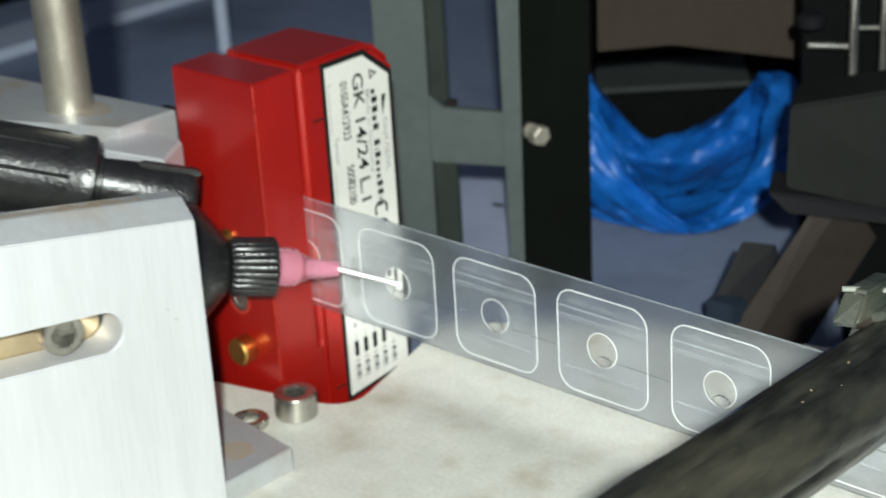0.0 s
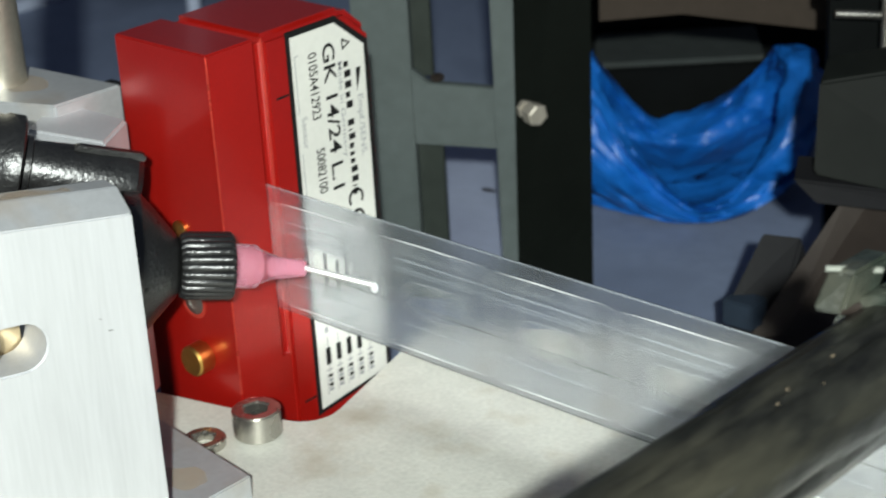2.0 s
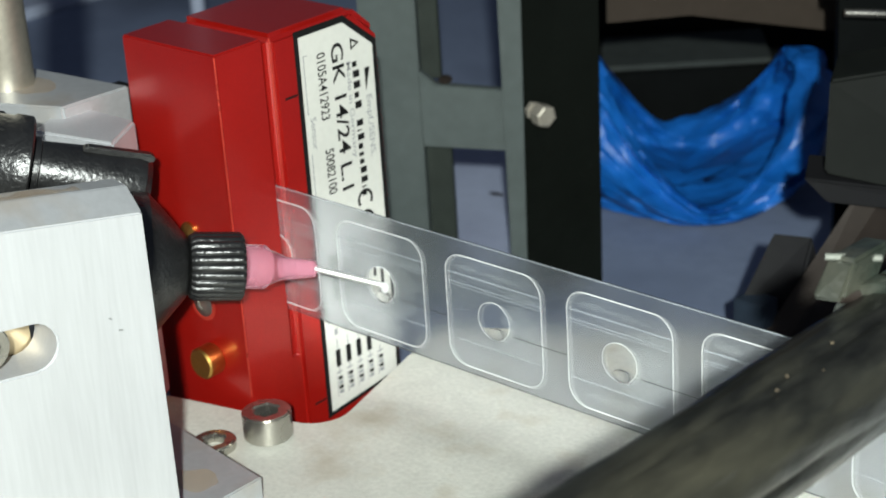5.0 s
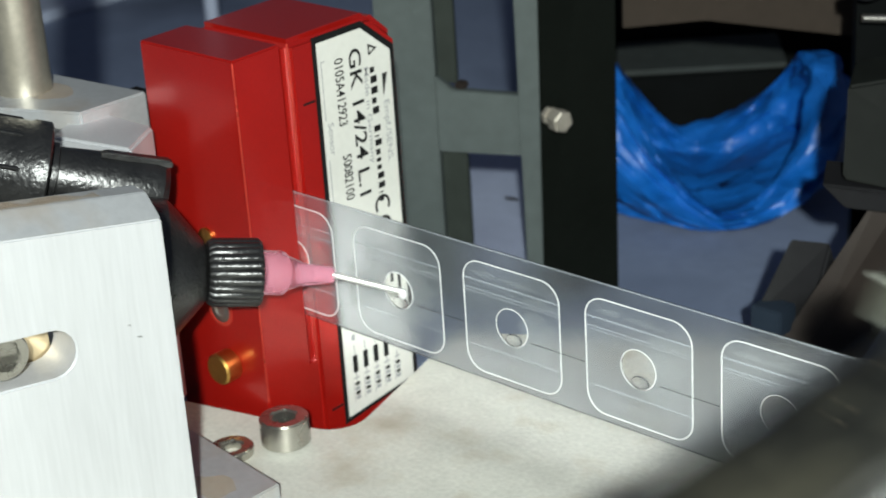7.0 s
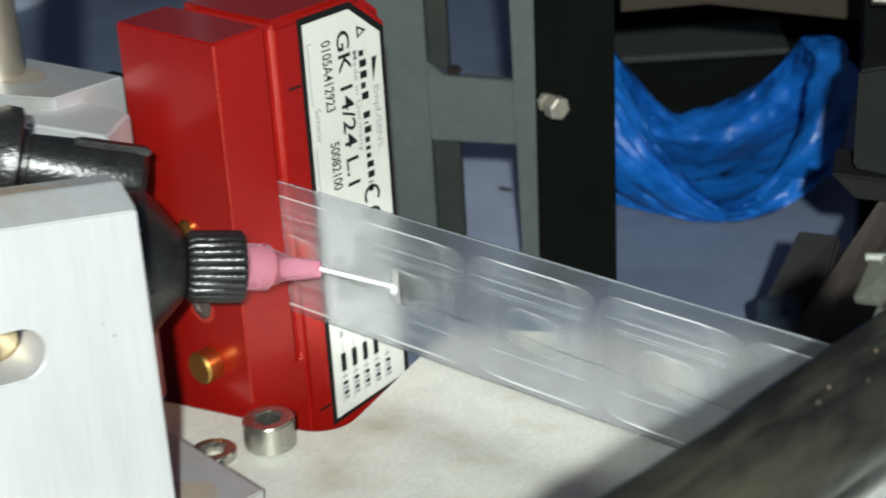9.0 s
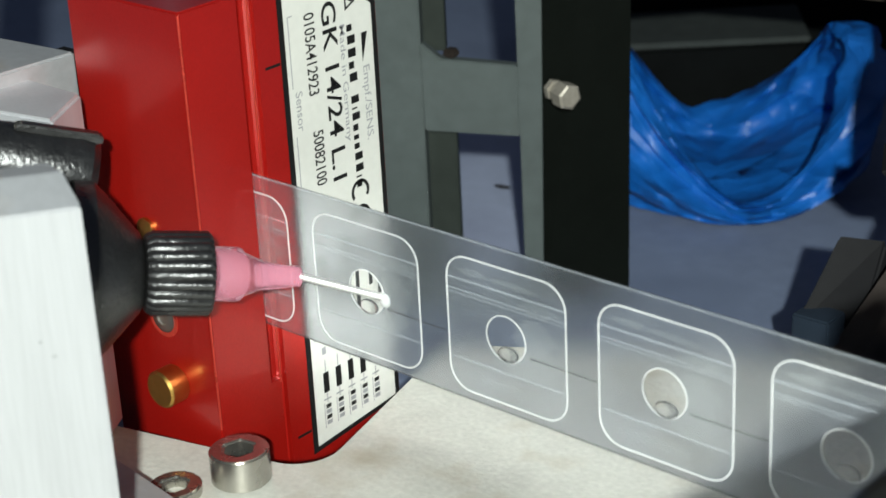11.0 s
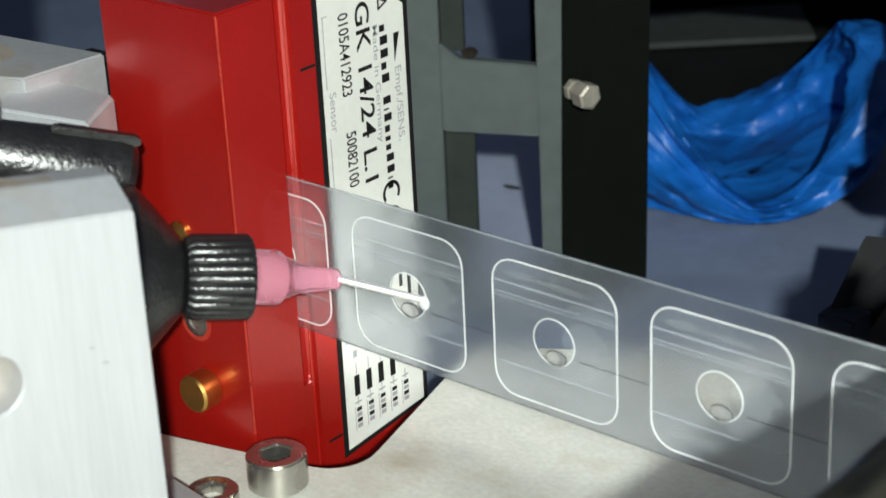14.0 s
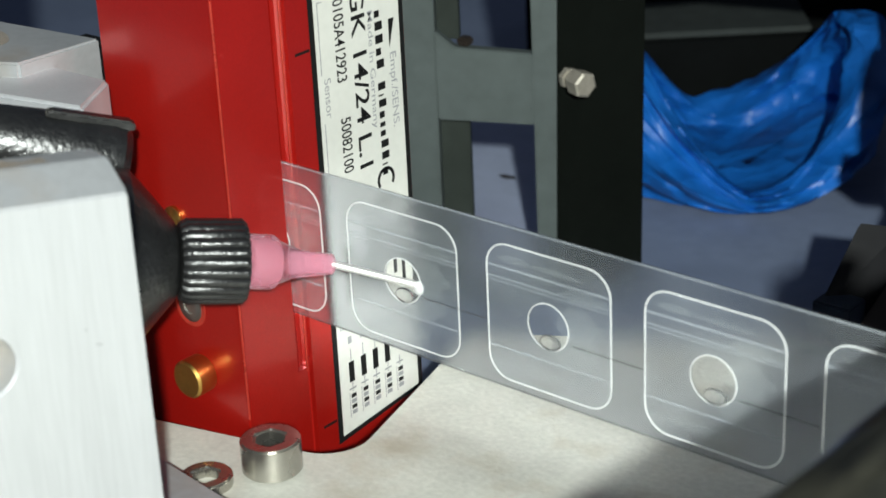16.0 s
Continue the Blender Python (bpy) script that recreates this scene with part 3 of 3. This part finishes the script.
def back_frame():
    t = thing("steel_frame", (-4, 12, -3.2), "grey painted steel frame with cut-outs and a dark side", "frame")
    o, d = Vector((-4.986, 11.108, 0)), Vector((0.8454, 0.5342, 0))
    away = Vector((-0.534, 0.845, 0))

    def on(s, z):
        return tuple(o + d * s + Vector((0, 0, z)))

    def member(name, pts, deep, label=""):
        part(name, prism([on(*p) for p in pts], away * deep, 0.03), FRAME, t, label)

    member("upright", [(-1.65, -3.2), (-1.50, 14), (-0.06, 14), (-0.10, -3.2)], 1.5)
    member("upright", [(2.08, -3.2), (1.97, 14), (2.81, 14), (2.50, -3.2)], 0.3)
    member("crossbar", [(-0.08, 1.27), (-0.08, 3.33), (0.34, 2.95), (2.04, 2.80), (2.06, 1.15)], 0.3)
    member("crossbar", [(-0.06, 9.0), (-0.06, 10.5), (1.98, 10.5), (1.98, 9.0)], 0.3)
    member("crossbar", [(-0.10, -3.2), (-0.10, -2.6), (2.08, -2.6), (2.08, -3.2)], 0.3)
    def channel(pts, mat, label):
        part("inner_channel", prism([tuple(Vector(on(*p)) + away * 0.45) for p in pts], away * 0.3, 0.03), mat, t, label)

    channel([(-0.2, -2.6), (-0.2, 1.4), (0.56, 1.4), (0.56, -2.6)], CHANNEL, "channel inside the opening, shade put into its colour")
    channel([(-0.2, 3.0), (-0.2, 9.2), (0.40, 9.2), (0.40, 3.0)], CHANNEL, "channel inside the opening, shade put into its colour")
    a0, a1 = o + d * 2.80, o + d * 2.49
    b0, b1 = Vector((-1.69, 14.5, 0)), Vector((-1.82, 14.3, 0))
    up = Vector((0, 0, 14))
    dn = Vector((0, 0, -3.2))
    part("side_post", prism([tuple(a1 + dn), tuple(a0 + up), tuple(b0 + up), tuple(b1 + dn)], (-0.5, 0.3, 0)), FRAME_SHADED, t, "dark painted post side, shade put into its colour")
    b = Vector(on(2.80, 2.28))
    e = b + Vector((0.66, -0.22, -0.02))
    part("bolt", lathe([(0, 0.24), (0.12, 0.24), (0.12, 0.17), (0.35, 0.17), (0.35, 0.3), (0.68, 0.3), (0.72, 0.24)], b, e, 6), ZINC, t, "bright zinc bolt head")
    part("dirt", box((-4.75, 11.4, 2.96), (-4.45, 11.7, 3.15), 0.05), RUST, t, "brown dirt in the corner")


back_frame()


def bag():
    c = Vector((-4.35, 21.9, -3.2))
    rings, n = [], 160
    toward = math.atan2(-0.73, 0.68)
    knots = [(0.5, 0.0), (0.85, 0.02), (0.98, 0.15), (1.05, 0.4), (1.04, 0.65), (0.99, 0.85), (0.95, 1.0), (0.90, 1.02), (0.86, 0.9), (0.84, 0.6), (0.80, 0.3), (0.4, 0.12)]
    prof = [(a[0] + (b[0] - a[0]) * q / 4, a[1] + (b[1] - a[1]) * q / 4) for a, b in zip(knots, knots[1:]) for q in range(4)]
    for j, (r, h) in enumerate(prof):
        ring = []
        for i in range(n):
            a = 2 * math.pi * i / n
            side = abs(math.sin(a - toward)) ** 2.4
            p = (math.cos(a), math.sin(a))
            k = noise.noise((p[0] * 1.3, p[1] * 1.3, j * 0.09)) * 0.18 + abs(noise.noise((p[0] * 1.5, p[1] * 1.5, j * 0.30 + 5))) * 0.16 + noise.noise((p[0] * 3 + j * 0.15, p[1] * 3, j * 0.5)) * 0.06 + abs(noise.noise((p[0] * 6 + j * 0.2, p[1] * 6 - j * 0.2, j * 0.25))) * 0.05
            s = math.sin(a - toward)
            top = 0.60 + (5.6 * abs(s) ** 1.5 if s < 0 else 3.5 * side)
            rr = 3.75 * (r + k * (0.35 + 0.65 * (h > 0.05)))
            ring.append(c + Vector((rr * p[0], rr * p[1], max(top * h + k * 1.2 * (h > 0.1), 0.02))))
        rings.append(ring)
    t = thing("plastic_bag", tuple(c), "crumpled open blue plastic bag on the floor", "bag")
    rim = 4 * 7
    for name, some, label in (("skin", rings[:rim - 3], "crumpled blue skin"), ("rim", rings[rim - 4:rim + 1], "folded-over blue rim"), ("lining", rings[rim:], "shaded inside of the bag")):
        skin = bmesh.new()
        rows = [[skin.verts.new(p) for p in ring] for ring in some]
        for r0, r1 in zip(rows, rows[1:]):
            for i in range(n):
                skin.faces.new((r0[i], r0[i - 1], r1[i - 1], r1[i]))
        if name == "lining":
            skin.faces.new(rows[-1])
        part(name, skin, BAG, t, label, True)


bag()
single("cardboard_sheet", prism([(-4.7, 18.7, 8.0), (-4.35, 18.1, 2.95), (-2.6, 19.6, 3.05), (-0.6, 21.3, 2.6), (0.75, 22.5, 2.3), (0.5, 23.2, 8.0)], (0.15, -0.15, 0)), CARD, (-2, 20, 2.5), "brown cardboard sheet above the bag", "cardboard")


def machine_arm():
    t = thing("machine_arm", (7, 14, -3.2), "grey painted machine arm, coloured dim for its distance, with dark slot and rail", "machine arm")
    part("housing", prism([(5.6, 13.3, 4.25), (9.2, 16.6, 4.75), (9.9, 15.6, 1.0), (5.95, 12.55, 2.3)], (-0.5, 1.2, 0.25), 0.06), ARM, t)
    # added black bar that stands in for the shadow below the housing
    part("shade_beam", prism([(5.5, 12.4, 2.15), (5.95, 12.7, 1.55), (9.6, 15.9, 0.7), (9.6, 15.9, 1.2)], (-0.5, 1.0, 0.2), 0.04), RUBBER, t, "black beam added for the shade under the housing")
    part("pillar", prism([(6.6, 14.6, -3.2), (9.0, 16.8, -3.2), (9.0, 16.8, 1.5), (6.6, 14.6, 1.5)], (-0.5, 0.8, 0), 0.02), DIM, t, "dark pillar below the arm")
    part("slot", prism([(6.3, 13.7, 3.25), (8.9, 16.1, 3.1), (8.9, 16.1, 3.0), (6.3, 13.7, 3.2)], (0.05, -0.08, 0)), RUBBER, t)
    part("rail", prism([(6.4, 13.6, 1.9), (6.9, 14.1, 1.9), (5.3, 12.4, -1.9), (4.7, 11.9, -1.9)], (0.4, 0.9, -1.5), 0.03), RUST, t, "worn steel rail")
    block = Vector((4.51, 11.99, -1.29))
    part("guide_block", box(tuple(block - Vector((0.42, 0.35, 0.33))), tuple(block + Vector((0.42, 0.35, 0.33))), 0.04), BLUEGREY, t, "blue-grey guide block")
    part("carriage", prism([(4.1, 11.7, -1.3), (4.4, 12.9, 0.4), (5.2, 13.4, 0.3), (5.1, 12.5, -1.8)], (0.5, 0.6, -3.2), 0.05), RUBBER, t, "black carriage")


machine_arm()


def rod_stand():
    t = thing("rod_stand", (5.5, 20, -3.2), "dark machine panel with chrome rods and knob", "machine panel")
    # near-black panel carries the shade behind the rods in its colour
    part("panel", prism([(3.2, 17.8, -3.2), (3.2, 17.8, 10), (9, 23, 10), (9, 23, -3.2)], (-0.4, 0.5, 0)), DIM, t, "panel coloured near black for shade")
    chrome = STEEL
    for a, b, r in (((3.65, 17.3, 4.55), (4.6, 18.1, 4.45), 0.11), ((4.5, 17.4, 3.22), (5.9, 18.6, 3.1), 0.10), ((4.75, 17.9, 3.0), (4.75, 17.9, 9.0), 0.14), ((5.4, 18.4, 3.0), (5.4, 18.4, 9.0), 0.12), ((4.7, 18.1, 5.0), (6.4, 19.6, 4.9), 0.08)):
        part("rod", lathe([(0, r), ((Vector(b) - Vector(a)).length, r)], a, b, 20), chrome, t, "chrome rod", True)
    part("knob", lathe([(0, 0.2), (0.1, 0.4), (0.35, 0.42), (0.45, 0.3)], (3.7, 17.4, 5.0), (3.7, 17.4, 6), 24), RUBBER, t, "black knob", True)


rod_stand()
sheet = single("paper_sheet", prism([(-15.9, 20.6, -3.19), (-10.5, 24.0, -3.19), (-2.0, 13.4, -3.19), (-6.2, 10.5, -3.19)], (0, 0, 0.02)), SHEET, (-8, 17, -3.19), "pale lilac sheet lying on the floor behind the frame", "sheet")
part("spot", blot((-8.65, 18.0, -3.168), 0.28, 0.14, 12), RUST, sheet, "dark spot")
t = thing("tray", (-8, 27, -3.2), "low grey box with a dark front behind the plastic bag", "box")
# the shade between lid and bag rim is put into the body's colour
part("body", prism([(-9.2, 24.4, -3.2), (-5.2, 28.0, -3.2), (-7.2, 30.6, -3.2), (-11.2, 27.0, -3.2)], (0, 0, 2.05), 0.1), DIM, t, "box side coloured dark for shade")
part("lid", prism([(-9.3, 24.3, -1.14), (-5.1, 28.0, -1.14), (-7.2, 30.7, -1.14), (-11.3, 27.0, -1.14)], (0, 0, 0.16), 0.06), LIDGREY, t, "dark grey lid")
# added panel that stands in for the dark hollow under the cardboard
single("dark_backing", prism([(-13.6, 25.4, -3.2), (-13.6, 25.4, 12), (-2.5, 35.4, 12), (-2.5, 35.4, -3.2)], (-0.4, 0.5, 0)), DIM, (-8, 30, -3.2), "black panel added for the dark hollow behind the grey box", "machine panel")
single("dark_cabinet", box((-64, 14, -3.2), (-46, 34, 6), 0.3), DIM, (-55, 24, -3.2), "black cabinet standing behind the pale ledge", "cabinet")
single("thin_post", lathe([(0, 0.3), (30, 0.3)], (-30.7, 25.5, -3.2), (-30.7, 25.5, 20), 16), LEDGE, (-30.7, 25.5, -3.2), "thin pale painted post on the floor", "post", smooth=True)
single("cabinet_wall", prism([(-160, 20, -3.2), (-160, 20, 120), (90, 240, 120), (90, 240, -3.2)], (-1, 1.1, 0)), CABINET, (-40, 130, -3.2), "dark blue-grey cabinet fronts behind the machine", "wall", kind="structure")
single("floor_ledge", prism([(-41.4, 20.5, -3.2), (-38.3, 18.4, -3.2), (-38.3, 31.5, -3.2), (-41.4, 33.5, -3.2)], (0, 0, 0.5), 0.05), LEDGE, (-40, 25, -3.2), "pale painted ledge on the floor", "ledge")


FAR = 1.0
single("spacer", box((-4.45, 0.62, 0), (-3.72, 1.1, 6.05), 0.05), RUBBER, (-4.1, 0.9, 0), "black plastic spacer behind the aluminium block", "spacer")


def hose():
    t = thing("hose", (14.8, -3, 5.8), "dark glossy rubber hose with a clear clamp", "hose")
    ctrl = [(14.7, -16, 5.5), (15.15, -9, 5.75), (15.4, -4, 5.8), (15.55, 0, 5.85), (15.8, 4, 6.0), (16.5, 9, 6.2)]
    pts = []
    for i in range(len(ctrl) - 1):
        p0, p1, p2, p3 = [Vector(ctrl[min(max(i + k, 0), len(ctrl) - 1)]) for k in (-1, 0, 1, 2)]
        for q in range(12):
            u = q / 12
            pts.append(0.5 * (2 * p1 + (p2 - p0) * u + (2 * p0 - 5 * p1 + 4 * p2 - p3) * u * u + (3 * p1 - p0 - 3 * p2 + p3) * u ** 3))
    bm = bmesh.new()
    rings, n = [], 72
    for i, p in enumerate(pts):
        ax = (pts[min(i + 1, len(pts) - 1)] - pts[max(i - 1, 0)]).normalized()
        u = ax.cross(Vector((0, 0, 1))).normalized()
        w = u.cross(ax)
        ring = []
        for k in range(n):
            a = 2 * math.pi * k / n
            r = 0.85 - 0.06 * max(0.0, 1 - abs(math.sin(a * 2 + 0.30 * math.sin(i * 0.21) + 0.5)) * 4) - 0.03 * max(0.0, 1 - abs(math.sin(a * 5 + 0.8 * math.sin(i * 0.12))) * 4) + 0.05 * abs(noise.noise((math.cos(a) * 3.2, math.sin(a) * 3.2, i * 0.06))) ** 0.6 + 0.03 * noise.noise((math.cos(a) * 2, math.sin(a) * 2, i * 0.3)) + 0.012 * noise.noise((math.cos(a) * 9, math.sin(a) * 9, i * 0.5))
            ring.append(bm.verts.new(p + (u * math.cos(a) + w * math.sin(a)) * r))
        rings.append(ring)
    for r0, r1 in zip(rings, rings[1:]):
        for i in range(n):
            bm.faces.new((r0[i], r0[i - 1], r1[i - 1], r1[i]))
    bm.faces.new(rings[0]), bm.faces.new(rings[-1])
    part("tube", bm, ROLLER, t, "", True)
    a, b = Vector((15.53, -0.75, 5.84)), Vector((15.55, 0.05, 5.85))
    part("clamp_band", lathe([(0, 0.90), (0.02, 1.0), (0.10, 1.03), (0.36, 1.03), (0.44, 1.0), (0.46, 0.90)], a, b, 56), LUG, t, "cloudy clear clamp ring", True)
    part("clamp_band", lathe([(0, 0.90), (0.02, 0.98), (0.14, 0.98), (0.16, 0.90)], a + Vector((0.03, 0.75, 0)), b + Vector((0.03, 0.75, 0)), 56), LUG, t, "", True)
    lug = prism([(14.35, -1.0, 6.40), (14.95, -1.15, 6.55), (15.05, -0.95, 7.18), (14.50, -0.75, 7.05)], (0.12, 0.85, 0.05), 0.07)
    part("clamp_lug", lug, LUG, t, "cloudy clear clamp lug")
    part("clamp_rib", lathe([(0, 0.05), (0.8, 0.05)], (14.52, -0.86, 7.08), (15.10, -0.45, 7.05), 10), SCUFFED, t, "pale moulded rib", True)
    part("clamp_screw", lathe([(0, 0.12), (0.5, 0.12), (0.55, 0.08)], (14.85, -1.0, 6.62), (15.10, -0.4, 6.42), 20), RUST, t, "brown stained screw", True)
    rnd = random.Random(21)
    for i in range(30):
        q, a = rnd.uniform(4, 46), radians(rnd.uniform(20, 125))
        p, nxt = pts[int(q)], pts[int(q) + 1]
        ax = (nxt - p).normalized()
        u = ax.cross(Vector((0, 0, 1))).normalized()
        w = u.cross(ax)
        at = p + (nxt - p) * (q % 1) + (u * math.cos(a) + w * math.sin(a)) * 0.868
        bm, size = bmesh.new(), rnd.uniform(0.004, 0.018)
        bmesh.ops.create_icosphere(bm, subdivisions=1, radius=size)
        for v in bm.verts:
            v.co = at + Vector((v.co.x, v.co.y * rnd.uniform(1.0, 2.2), v.co.z))
        part("fleck", bm, FLECK, t)
    return t


HOSE = hose()


def motions():
    beat = 0.7855
    rows, shift = [(0.0, 0.0)], 0
    for k in range(20):
        s = 0.40 + beat * k
        rows += [(s - 0.10, shift), (s - 0.05, shift + 0.2), (s + 0.05, shift + 0.8), (s + 0.10, shift + 1.0)]
        shift += 1
    rows.append((16.0, shift))
    # the feed creeps a little from stop to stop
    creep = ((0, 0.17), (1.0, 0.17), (3.0, 0.108), (8.6, 0.078), (11.5, -0.278), (12.5, -0.140), (13.5, -0.149), (16, -0.143))
    lean = radians(-0.8)
    rows = [(t, PITCH * k + float(np.interp(t, [q[0] for q in creep], [q[1] for q in creep]))) for t, k in rows]
    walk(TAPE, [(t, pose(s * math.cos(lean) * CM, (TAPE_Y + 0.036 + s * math.sin(lean)) * CM, LOW * CM, 0, 0, -0.8)) for t, s in rows])
    # the hose creeps with the machine and jolts once a beat
    drift = ((0, 0.13), (1.5, -0.27), (3.5, -0.66), (9, -0.74), (11.5, -1.33), (16, -1.40))
    times = [0.0] + [b for k in range(21) for b in (beat * k - 0.12, beat * k - 0.03, beat * k + 0.12, beat * k + 0.22) if 0 < b < 16] + [16.0]
    rows = []
    for t in times:
        x = float(np.interp(t, [q[0] for q in drift], [q[1] for q in drift]))
        ph = (t + 0.3) % beat - 0.3
        j = 1.0 if -0.05 < ph < 0.15 else 0.0
        rows.append((t, Matrix.Translation((Vector((14.8 + x, -3, 5.8)) + Vector((0.70, 0.05, -0.22)) * j) * CM)))
    walk(HOSE, rows)


motions()
